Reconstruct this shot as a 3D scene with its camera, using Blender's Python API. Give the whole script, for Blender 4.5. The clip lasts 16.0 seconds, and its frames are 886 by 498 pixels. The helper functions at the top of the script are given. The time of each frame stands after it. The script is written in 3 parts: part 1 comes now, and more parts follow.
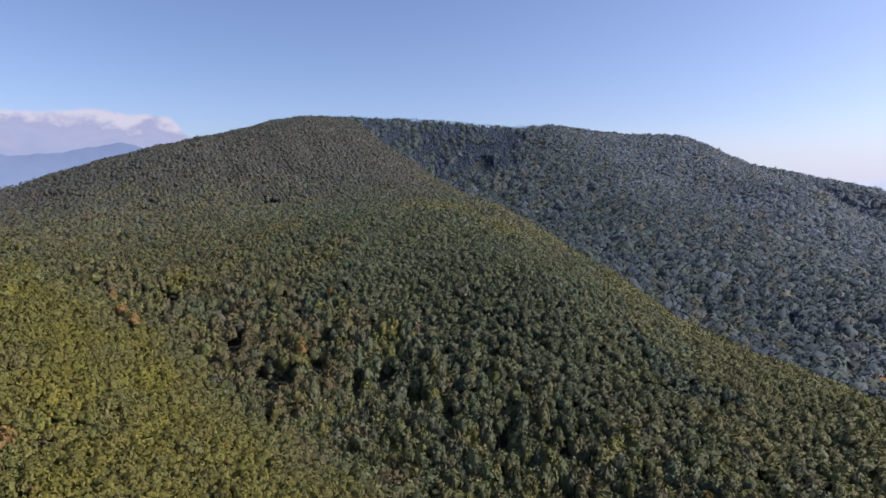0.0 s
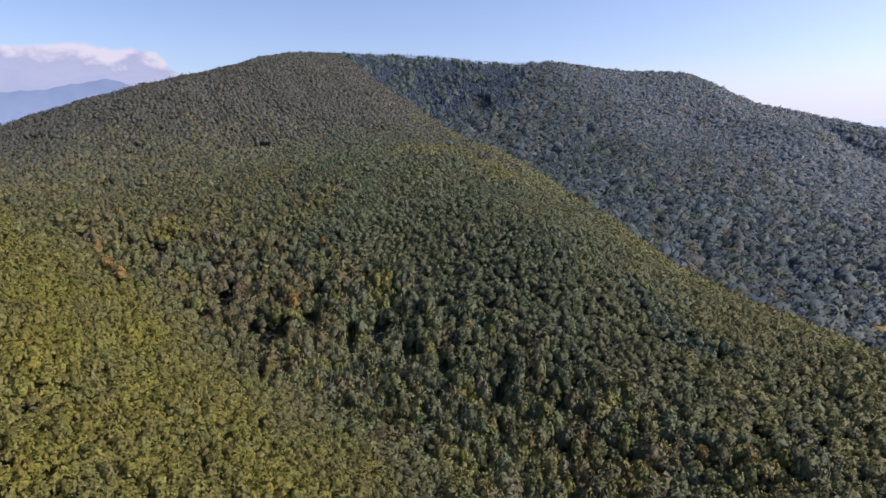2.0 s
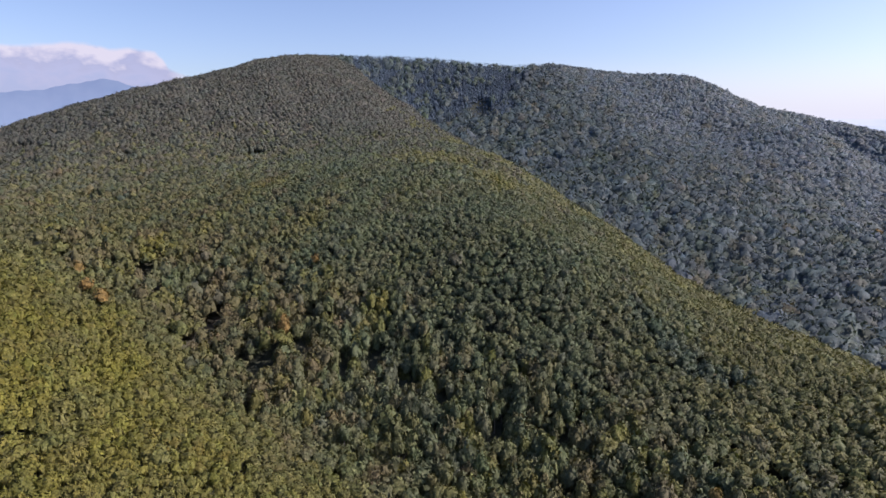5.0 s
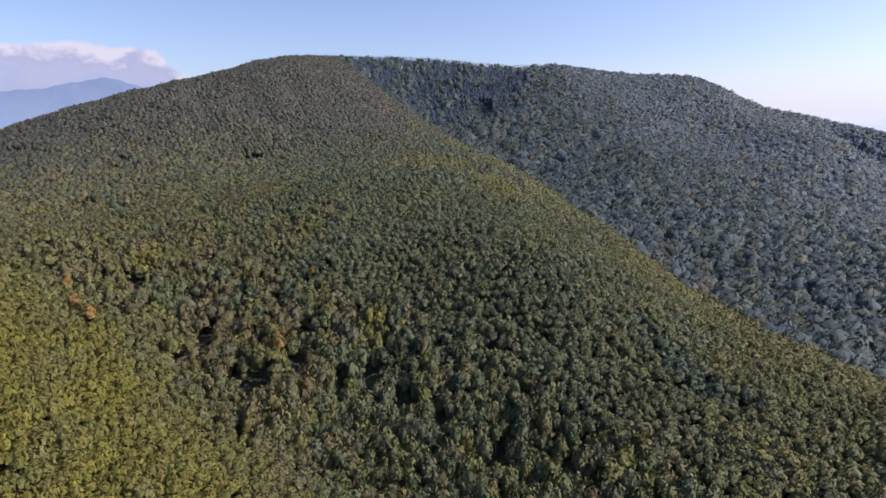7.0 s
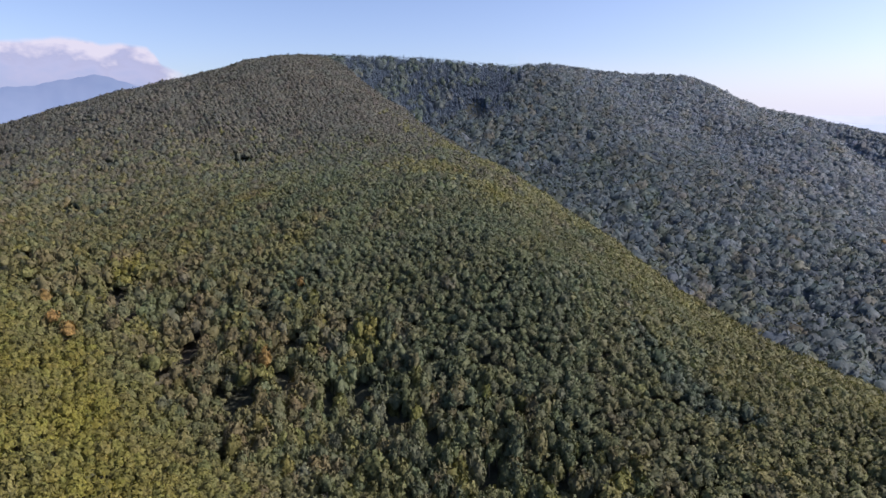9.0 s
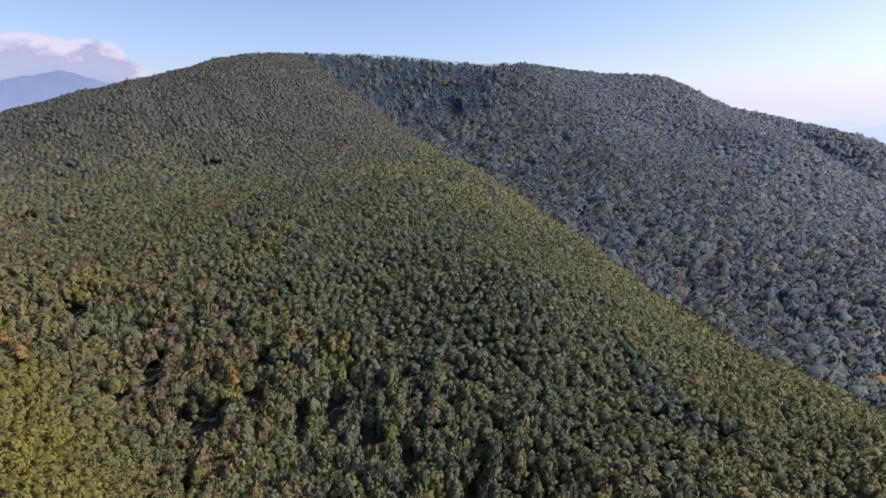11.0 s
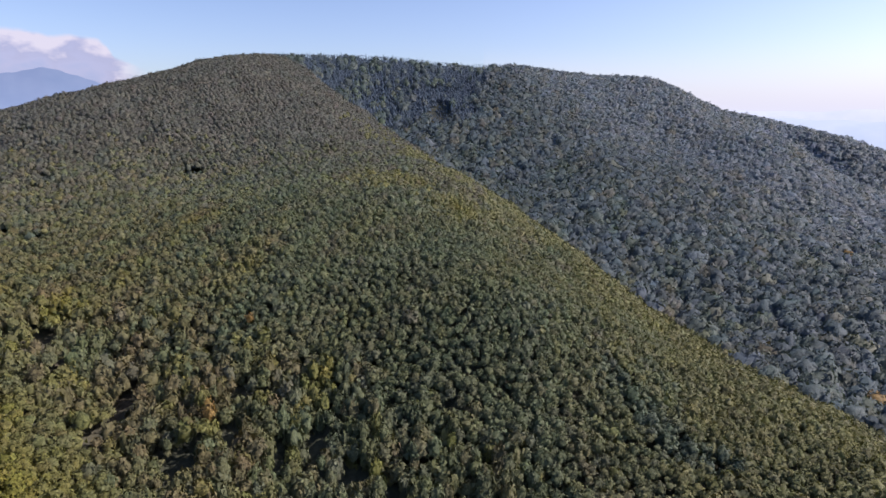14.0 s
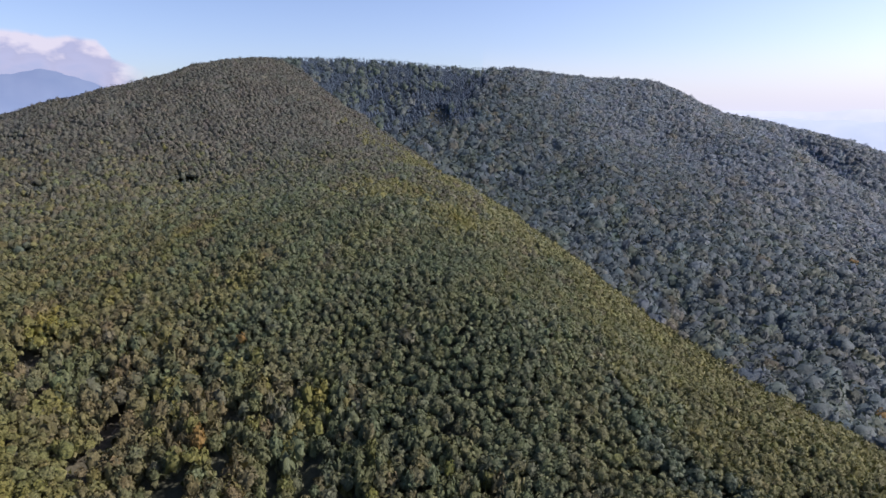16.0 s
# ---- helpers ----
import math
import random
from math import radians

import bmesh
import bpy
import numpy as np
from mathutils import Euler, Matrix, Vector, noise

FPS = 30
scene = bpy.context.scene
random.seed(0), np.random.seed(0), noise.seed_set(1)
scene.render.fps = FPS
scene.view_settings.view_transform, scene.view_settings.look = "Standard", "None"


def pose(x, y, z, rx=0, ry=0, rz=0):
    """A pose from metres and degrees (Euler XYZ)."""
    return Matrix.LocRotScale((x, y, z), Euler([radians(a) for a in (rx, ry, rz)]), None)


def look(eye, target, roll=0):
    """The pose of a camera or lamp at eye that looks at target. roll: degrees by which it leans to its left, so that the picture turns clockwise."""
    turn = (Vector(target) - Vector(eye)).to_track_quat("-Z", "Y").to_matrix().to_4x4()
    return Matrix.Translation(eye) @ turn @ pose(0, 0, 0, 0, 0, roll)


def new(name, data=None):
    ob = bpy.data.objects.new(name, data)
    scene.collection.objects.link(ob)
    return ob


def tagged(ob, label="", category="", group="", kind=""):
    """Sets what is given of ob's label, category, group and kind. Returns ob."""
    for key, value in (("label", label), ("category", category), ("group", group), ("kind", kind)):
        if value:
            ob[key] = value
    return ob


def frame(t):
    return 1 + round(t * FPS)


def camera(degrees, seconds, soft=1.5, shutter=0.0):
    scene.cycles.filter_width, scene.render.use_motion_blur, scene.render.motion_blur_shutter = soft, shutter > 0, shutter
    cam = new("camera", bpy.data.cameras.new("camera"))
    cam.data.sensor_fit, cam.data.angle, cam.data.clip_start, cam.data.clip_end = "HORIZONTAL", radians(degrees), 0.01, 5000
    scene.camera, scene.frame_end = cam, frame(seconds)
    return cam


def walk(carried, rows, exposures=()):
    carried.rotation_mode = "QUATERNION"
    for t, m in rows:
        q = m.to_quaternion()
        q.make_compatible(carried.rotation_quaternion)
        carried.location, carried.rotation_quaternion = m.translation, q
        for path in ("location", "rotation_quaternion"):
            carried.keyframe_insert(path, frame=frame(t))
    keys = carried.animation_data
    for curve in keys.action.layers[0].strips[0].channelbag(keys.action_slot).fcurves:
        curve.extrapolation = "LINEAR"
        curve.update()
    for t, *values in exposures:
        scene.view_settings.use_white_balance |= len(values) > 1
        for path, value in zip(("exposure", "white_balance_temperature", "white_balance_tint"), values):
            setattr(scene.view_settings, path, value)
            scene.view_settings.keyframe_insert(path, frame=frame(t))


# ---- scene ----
cam = camera(75.9, 16.0, soft=1.55)
METRES, EYE, TILT, LEAN, TURN = 120.0, 180.0, -6.0, 0.0, 0.0
ROWS = [
    (0.0, 0.0, 0.0, 0.0, 0.0, 0.0, -0.0),
    (0.5, 0.0016, 0.0259, 0.0124, -0.09, -1.56, 0.08),
    (1.0, 0.0025, 0.0529, 0.028, -0.19, -4.66, 0.13),
    (1.5, 0.0034, 0.0803, 0.0448, -0.3, -6.01, 0.11),
    (2.0, 0.0061, 0.1088, 0.0622, -0.38, -6.14, 0.1),
    (2.5, 0.0081, 0.1351, 0.0782, -0.42, -6.14, 0.12),
    (3.0, 0.011, 0.1633, 0.0957, -0.42, -6.14, 0.13),
    (3.5, 0.0129, 0.1896, 0.1118, -0.41, -6.15, 0.1),
    (4.0, 0.0159, 0.2177, 0.1306, -0.4, -6.19, 0.1),
    (6.5, 0.0296, 0.3508, 0.2223, -0.26, -6.43, 0.12),
    (7.0, 0.0332, 0.3782, 0.2418, -0.21, -6.5, 0.12),
    (7.5, 0.0359, 0.4028, 0.2596, -0.21, -6.58, 0.11),
    (8.0, 0.0394, 0.4291, 0.2777, -0.34, -6.66, 0.13),
    (8.5, 0.0427, 0.4523, 0.2942, -0.55, -6.73, 0.16),
    (9.0, 0.0463, 0.4766, 0.3116, -0.79, -6.81, 0.16),
    (11.5, 0.0665, 0.5918, 0.399, -3.54, -7.25, 0.45),
    (12.0, 0.0708, 0.6146, 0.4181, -3.75, -7.32, 0.47),
    (12.5, 0.0759, 0.6355, 0.4365, -3.88, -7.4, 0.48),
    (13.0, 0.0795, 0.6585, 0.4558, -3.98, -7.46, 0.44),
    (13.5, 0.0851, 0.6797, 0.4744, -4.03, -7.51, 0.46),
    (14.0, 0.09, 0.7038, 0.4956, -4.09, -7.55, 0.49),
    (14.5, 0.0943, 0.7275, 0.5145, -4.13, -7.56, 0.52),
    (15.0, 0.0985, 0.7534, 0.5352, -4.16, -7.57, 0.55),
    (15.5, 0.1037, 0.7778, 0.5562, -4.15, -7.59, 0.6),
    (16.0, 0.1098, 0.8048, 0.5784, -4.12, -7.6, 0.62),
]
walk(cam, [(t, pose(0, 0, EYE, TILT, LEAN, TURN) @ pose(METRES * x, METRES * y, METRES * z, 90 + pitch, roll, yaw)) for t, x, y, z, yaw, pitch, roll in ROWS],
     [(0.0, 0.37, 6000, 24), (1.0, 0.41, 6050, 24), (2.0, 0.55, 6150, 25), (16.0, 0.58, 6150, 25)])

# ---- light ----
SUN_AZ, SUN_EL = 89.0, 40.0          # degrees clockwise from +y, and above the horizon
world = bpy.data.worlds.new("sky")
scene.world = world
world.use_nodes = True
wn = world.node_tree.nodes
sky = wn.new("ShaderNodeTexSky")
sky.sky_type, sky.sun_disc = "NISHITA", False
sky.sun_elevation, sky.sun_rotation = radians(SUN_EL), radians(SUN_AZ)
sky.altitude, sky.air_density, sky.dust_density, sky.ozone_density = 1500, 1.0, 4.3, 1.7
wn["Background"].inputs["Strength"].default_value = 0.114
world.node_tree.links.new(sky.outputs[0], wn["Background"].inputs["Color"])

sun = new("sun", bpy.data.lights.new("sun", "SUN"))
sun.data.energy, sun.data.angle, sun.data.color = 3.9, radians(1.5), (1.0, 0.92, 0.79)
a, e = radians(SUN_AZ), radians(SUN_EL)
sun.matrix_world = look((3000 * math.sin(a) * math.cos(e), 3000 * math.cos(a) * math.cos(e), 3000 * math.sin(e)), (0, 0, 0))


# ---- materials ----
def nodes_of(name):
    m = bpy.data.materials.new(name)
    m.use_nodes = True
    return m, m.node_tree.nodes, m.node_tree.links, m.node_tree.nodes["Principled BSDF"]


def noise_node(n, l, vector, scale, detail=3.0, rough=0.55):
    t = n.new("ShaderNodeTexNoise")
    t.inputs["Scale"].default_value, t.inputs["Detail"].default_value, t.inputs["Roughness"].default_value = scale, detail, rough
    l.new(vector, t.inputs["Vector"])
    return t


def ramp_node(n, l, fac, stops):
    r = n.new("ShaderNodeValToRGB")
    while len(r.color_ramp.elements) < len(stops):
        r.color_ramp.elements.new(0.5)
    for el, (p, c) in zip(r.color_ramp.elements, stops):
        el.position, el.color = p, (*c, 1)
    l.new(fac, r.inputs["Fac"])
    return r


def mix_node(n, l, kind, fac, a, b):
    m = n.new("ShaderNodeMix")
    m.data_type, m.blend_type = "RGBA", kind
    for socket, v in ((m.inputs["Factor"], fac), (m.inputs["A"], a), (m.inputs["B"], b)):
        if hasattr(v, "is_output"):
            l.new(v, socket)
        else:
            socket.default_value = v if socket.type == "VALUE" else (*v, 1)
    return m.outputs["Result"]


def leaf_material(name, per_object):
    """Foliage: the tree's own tint, broken up by leaf clumps and single leaves."""
    m, n, l, p = nodes_of(name)
    where = n.new("ShaderNodeNewGeometry").outputs["Position"]
    at = n.new("ShaderNodeAttribute")
    at.attribute_name = "leaf_tint"
    tint = at.outputs["Color"]
    if per_object:
        tint = mix_node(n, l, "MULTIPLY", 1.0, tint, n.new("ShaderNodeObjectInfo").outputs["Color"])
    clump = ramp_node(n, l, noise_node(n, l, where, 0.55, 3).outputs["Fac"], [(0.3, (0.84, 0.86, 0.88)), (0.55, (1, 1, 1)), (0.75, (1.2, 1.16, 1.02))])
    fine = ramp_node(n, l, noise_node(n, l, where, 1.7, 3).outputs["Fac"], [(0.3, (0.58, 0.58, 0.6)), (0.5, (1, 1, 1)), (0.7, (1.46, 1.44, 1.36))])
    c = mix_node(n, l, "MULTIPLY", 1.0, tint, clump.outputs["Color"])
    c = mix_node(n, l, "MULTIPLY", 1.0, c, fine.outputs["Color"])
    l.new(c, p.inputs["Base Color"])
    p.inputs["Roughness"].default_value = 0.65
    p.inputs["Specular IOR Level"].default_value = 0.25
    p.inputs["Sheen Weight"].default_value = 0.02       # faint bluish sheen, standing in for haze over the leaves
    p.inputs["Sheen Roughness"].default_value = 0.6
    p.inputs["Sheen Tint"].default_value = (0.8, 0.9, 1.0, 1)
    bump = n.new("ShaderNodeBump")
    bump.inputs["Strength"].default_value, bump.inputs["Distance"].default_value = 0.6, 0.5
    l.new(noise_node(n, l, where, 1.3, 3).outputs["Fac"], bump.inputs["Height"])
    l.new(bump.outputs["Normal"], p.inputs["Normal"])
    through_leaf, both = n.new("ShaderNodeBsdfTranslucent"), n.new("ShaderNodeMixShader")
    l.new(mix_node(n, l, "MULTIPLY", 1.0, c, (1.15, 1.2, 0.8)), through_leaf.inputs["Color"])
    both.inputs[0].default_value = 0.14
    l.new(p.outputs[0], both.inputs[1])
    l.new(through_leaf.outputs[0], both.inputs[2])
    l.new(both.outputs[0], n["Material Output"].inputs["Surface"])
    return m


LEAF = leaf_material("foliage", False)
LEAF_OWN = leaf_material("foliage_single_tree", True)

BARK, n, l, p = nodes_of("bark")
where = n.new("ShaderNodeNewGeometry").outputs["Position"]
l.new(ramp_node(n, l, noise_node(n, l, where, 3.0, 4).outputs["Fac"], [(0.3, (0.06, 0.05, 0.04)), (0.7, (0.28, 0.25, 0.21))]).outputs["Color"], p.inputs["Base Color"])
p.inputs["Roughness"].default_value = 0.9

PALE_BARK, n, l, p = nodes_of("pale_bark")
where = n.new("ShaderNodeNewGeometry").outputs["Position"]
l.new(ramp_node(n, l, noise_node(n, l, where, 2.2, 4).outputs["Fac"], [(0.32, (0.14, 0.13, 0.12)), (0.5, (0.5, 0.48, 0.44)), (0.8, (0.62, 0.6, 0.56))]).outputs["Color"], p.inputs["Base Color"])
p.inputs["Roughness"].default_value = 0.8

FLOOR, n, l, p = nodes_of("forest_floor")
where = n.new("ShaderNodeNewGeometry").outputs["Position"]
wide = ramp_node(n, l, noise_node(n, l, where, 0.006, 5).outputs["Fac"], [(0.35, (0.055, 0.066, 0.044)), (0.55, (0.07, 0.074, 0.05)), (0.7, (0.085, 0.076, 0.056))])
litter = ramp_node(n, l, noise_node(n, l, where, 0.25, 5).outputs["Fac"], [(0.3, (0.45, 0.5, 0.45)), (0.7, (1.3, 1.2, 1.1))])
l.new(mix_node(n, l, "MULTIPLY", 1.0, wide.outputs["Color"], litter.outputs["Color"]), p.inputs["Base Color"])
p.inputs["Roughness"].default_value = 0.95
bump = n.new("ShaderNodeBump")
bump.inputs["Distance"].default_value = 1.5
l.new(noise_node(n, l, where, 0.15, 4).outputs["Fac"], bump.inputs["Height"])
l.new(bump.outputs["Normal"], p.inputs["Normal"])


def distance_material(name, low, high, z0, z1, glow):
    """Far hills as a plain glowing backdrop, with the haze painted into the glow."""
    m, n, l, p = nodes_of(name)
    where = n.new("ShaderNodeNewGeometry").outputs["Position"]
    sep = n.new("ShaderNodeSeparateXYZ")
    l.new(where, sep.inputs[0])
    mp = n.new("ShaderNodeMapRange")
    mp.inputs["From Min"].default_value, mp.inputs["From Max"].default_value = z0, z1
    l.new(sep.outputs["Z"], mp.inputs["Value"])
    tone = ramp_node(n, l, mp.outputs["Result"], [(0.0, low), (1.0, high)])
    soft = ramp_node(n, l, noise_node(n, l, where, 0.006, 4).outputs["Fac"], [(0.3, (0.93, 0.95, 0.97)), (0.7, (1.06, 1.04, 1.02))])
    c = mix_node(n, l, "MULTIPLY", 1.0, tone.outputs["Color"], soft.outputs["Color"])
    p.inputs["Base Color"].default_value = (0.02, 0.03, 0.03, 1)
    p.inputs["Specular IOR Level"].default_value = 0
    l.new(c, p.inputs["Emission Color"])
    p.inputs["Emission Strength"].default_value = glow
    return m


# ---- the lie of the land: heights of the canopy along crests, faces and valleys ----
SUMMIT_RIDGE = [(-350, 1220, 327), (-261, 1320, 346), (-119, 1420, 352), (23, 1440, 347), (159, 1400, 330), (251, 1320, 322), (348, 1337, 312), (439, 1300, 296), (558, 1306, 296), (610, 1325, 277), (658, 1325, 245), (756, 1262, 222), (787, 1200, 196), (811, 1150, 180), (839, 1110, 165), (887, 1075, 149), (1000, 1050, 128)]
LEFT_SHOULDER = [(-440, 1230, 294), (-480, 1040, 266), (-475, 880, 226), (-570, 770, 167), (-720, 640, 132)]
SPUR_CREST = [(-146, 1200, 289), (-77, 1130, 243), (-26, 1080, 209), (43, 950, 168), (97, 840, 148), (133, 760, 128), (158, 700, 107), (191, 620, 87), (214, 580, 69), (228, 540, 50), (242, 470, 48), (253, 430, 52), (265, 400, 46), (275, 375, 45), (278, 345, 47)]
MAIN_FACE = [(-351, 630, 137), (-290, 709, 153), (-231, 788, 165), (-60, 760, 168), (-180, 1000, 243), (-328, 560, 126), (3, 626, 149), (95, 553, 116), (81, 449, 111), (174, 481, 79), (214, 397, 55), (137, 374, 62), (176, 299, 38), (-50, 480, 110), (-200, 560, 136)]
VALLEY = [(-115, 1220, 273), (-45, 1151, 230), (8, 1102, 191), (78, 973, 147), (134, 865, 122), (171, 786, 103), (198, 727, 87), (232, 648, 62), (257, 609, 43), (272, 570, 38), (288, 501, 34), (301, 462, 31), (314, 433, 30), (326, 409, 25), (330, 380, 24), (470, 260, 0)]
GULLY = [(-243, 420, 109), (-120, 350, 57), (-158, 410, 80), (-96, 379, 73), (-50, 375, 54), (-23, 345, 45), (34, 320, 33), (90, 270, 20), (150, 220, 20)]
NEAR_SPUR = [(-361, 500, 136), (-190, 304, 95), (-188, 255, 102), (-156, 251, 81), (-114, 255, 68), (-79, 255, 52), (-45, 226, 38), (-70, 290, 41), (-230, 150, 95), (-110, 110, 47), (0, 80, 17), (-350, 330, 135)]
FAR_SLOPE = [(110, 1110, 214), (100, 1200, 237), (-10, 1290, 292), (229, 904, 125), (213, 828, 119), (306, 669, 68), (402, 631, 66), (269, 884, 132), (353, 1011, 168), (380, 525, 45), (479, 636, 70), (498, 1076, 180), (560, 783, 98), (350, 1100, 203), (640, 1010, 191), (700, 990, 146), (752, 975, 110), (690, 1140, 178), (742, 1125, 132), (752, 1055, 112), (560, 480, 49), (900, 700, 80)]
OUTER = [(-1200, 1500, 118), (-700, 1500, 196), (-300, 1900, 242), (400, 1900, 218), (1000, 1900, 90), (950, 1400, 110), (1300, 800, 61), (-900, 300, 120), (-600, -200, 60), (200, -300, 10), (900, 100, 20)]
CANOPY = 18.0                         # trees above the forest floor
KNOTS = np.array(SUMMIT_RIDGE + LEFT_SHOULDER + SPUR_CREST + MAIN_FACE + VALLEY + GULLY + NEAR_SPUR + FAR_SLOPE + OUTER, float)


def plate(r2):
    return np.where(r2 > 0, r2 * np.log(r2 + 1e-12), 0)


kx = KNOTS[:, :2] / 1000
kn = len(kx)
kq = np.c_[np.ones(kn), kx]
system = np.block([[plate(((kx[:, None] - kx[None]) ** 2).sum(-1)) + 2e-4 * np.eye(kn), kq], [kq.T, np.zeros((3, 3))]])
bend = np.linalg.solve(system, np.r_[KNOTS[:, 2], 0, 0, 0])


def rolling(x, y):
    """Low rolling country away from the mountain."""
    return 25 * np.sin(x / 410 + 1.3) * np.cos(y / 530) + 18 * np.sin(x / 190 + y / 260) - 30


def canopy(x, y):
    """Height of the treetops: a thin plate over the knots, easing into rolling country outside the mountain."""
    x, y = np.asarray(x, float), np.asarray(y, float)
    shape = x.shape
    x, y = x.ravel(), y.ravel()
    cx, cy = np.clip(x, -1300, 1350), np.clip(y, -400, 1950)
    q = np.c_[cx, cy] / 1000
    h = np.c_[plate(((q[:, None] - kx[None]) ** 2).sum(-1)), np.ones(len(q)), q] @ bend
    out = np.hypot(x - cx, y - cy)
    f = np.clip(out / 900, 0, 1)
    f = f * f * (3 - 2 * f)
    return (h * (1 - f) + rolling(x, y) * f).reshape(shape)


def mesh_from(name, verts, tris, smooth, tint=None, material=None, normals=None):
    me = bpy.data.meshes.new(name)
    me.vertices.add(len(verts))
    me.vertices.foreach_set("co", np.ascontiguousarray(verts, np.float32).ravel())
    me.loops.add(3 * len(tris))
    me.loops.foreach_set("vertex_index", np.ascontiguousarray(tris, np.int32).ravel())
    me.polygons.add(len(tris))
    me.polygons.foreach_set("loop_start", np.arange(0, 3 * len(tris), 3, dtype=np.int32))
    me.polygons.foreach_set("use_smooth", np.broadcast_to(smooth, (len(tris),)).astype(bool))
    if tint is not None:
        at = me.color_attributes.new("leaf_tint", "FLOAT_COLOR", "POINT")
        at.data.foreach_set("color", np.c_[tint, np.ones(len(tint))].astype(np.float32).ravel())
    if material:
        me.materials.append(material)
    me.update(calc_edges=True)
    if normals is not None:
        me.normals_split_custom_set_from_vertices(np.ascontiguousarray(normals, np.float32))
    return me


def steps(lo, hi, step, far):
    """Even steps over the mountain, widening outside it as far as the horizon."""
    inner = list(np.arange(lo, hi + 1, step))
    grow, up, down = step, inner[-1], inner[0]
    while up < far or down > -far:
        grow *= 1.25
        up, down = min(up + grow, far), max(down - grow, -far)
        inner = [down] * (inner[0] > -far) + inner + [up] * (inner[-1] < far)
    return np.array(inner)


gx, gy = steps(-1000, 1150, 14, 4900), steps(-150, 1650, 14, 4900)
mx, my = np.meshgrid(gx, gy)
gz = canopy(mx, my) - CANOPY
w = len(gx)
quad = (np.arange(len(gy) - 1)[:, None] * w + np.arange(w - 1)[None]).ravel()
tris = np.r_[np.c_[quad, quad + 1, quad + w + 1], np.c_[quad, quad + w + 1, quad + w]]
ground = new("ground", mesh_from("ground", np.c_[mx.ravel(), my.ravel(), gz.ravel()], tris, True, None, FLOOR))
tagged(ground, "brown leaf-littered forest floor of a mountain", "ground", kind="structure")


# ---- distant hills and cloud ----
def hill_range(name, label, distance, az0, az1, crest, material, depth=500):
    """A long hill range with a rounded crest, some kilometres off; crest gives its height by bearing in degrees."""
    az = np.radians(np.arange(az0, az1 + 0.01, 0.25))
    verts, rows = [], 7
    for k in range(rows):
        u = k / (rows - 1) * 1.25
        d = distance - depth * (1 - min(u, 1)) + 300 * max(u - 1, 0)
        lift = math.sin(min(u, 1) * math.pi / 2) - max(u - 1, 0) * 0.8
        for b in az:
            top = crest(math.degrees(b))
            verts.append((d * math.sin(b), d * math.cos(b), -60 + (top + 60) * lift))
    c = len(az)
    q = (np.arange(rows - 1)[:, None] * c + np.arange(c - 1)[None]).ravel()
    ob = new(name, mesh_from(name, np.array(verts), np.r_[np.c_[q, q + 1, q + c + 1], np.c_[q, q + c + 1, q + c]], True, None, material))
    return tagged(ob, label, "hills", kind="structure")


def bell(x, at, width, high):
    return high * math.exp(-((x - at) / width) ** 2)


# blue to whitish glow tones, each with its share of painted haze
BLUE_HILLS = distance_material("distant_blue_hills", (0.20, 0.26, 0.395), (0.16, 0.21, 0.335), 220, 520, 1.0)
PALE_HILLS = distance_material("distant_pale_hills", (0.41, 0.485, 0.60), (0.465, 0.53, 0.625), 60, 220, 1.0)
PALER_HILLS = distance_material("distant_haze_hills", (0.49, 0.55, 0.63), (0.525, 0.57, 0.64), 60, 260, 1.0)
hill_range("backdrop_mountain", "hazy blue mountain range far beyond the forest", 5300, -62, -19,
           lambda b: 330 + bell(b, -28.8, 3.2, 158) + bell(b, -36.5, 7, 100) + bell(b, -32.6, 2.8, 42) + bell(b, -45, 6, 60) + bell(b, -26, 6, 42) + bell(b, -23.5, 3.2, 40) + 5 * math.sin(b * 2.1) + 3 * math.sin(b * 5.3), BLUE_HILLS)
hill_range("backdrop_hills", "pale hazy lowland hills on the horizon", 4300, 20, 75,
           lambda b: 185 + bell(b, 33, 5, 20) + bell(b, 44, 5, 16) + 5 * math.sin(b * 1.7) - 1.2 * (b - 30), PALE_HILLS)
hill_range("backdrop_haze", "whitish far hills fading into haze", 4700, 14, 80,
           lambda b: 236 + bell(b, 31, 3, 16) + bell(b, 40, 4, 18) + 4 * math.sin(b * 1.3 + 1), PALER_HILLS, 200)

CLOUD, n, l, p = nodes_of("cloud")
sep = n.new("ShaderNodeSeparateXYZ")
place = n.new("ShaderNodeTexCoord").outputs["Object"]
l.new(place, sep.inputs[0])


def calc(op, a, b=0.0, clamp=False):
    m = n.new("ShaderNodeMath")
    m.operation, m.use_clamp = op, clamp
    for socket, v in zip(m.inputs, (a, b)):
        if hasattr(v, "is_output"):
            l.new(v, socket)
        else:
            socket.default_value = v
    return m.outputs[0]


def ease(v, lo, hi):
    m = n.new("ShaderNodeMapRange")
    m.interpolation_type = "SMOOTHSTEP"
    m.inputs["From Min"].default_value, m.inputs["From Max"].default_value = lo, hi
    l.new(v, m.inputs["Value"])
    return m.outputs["Result"]


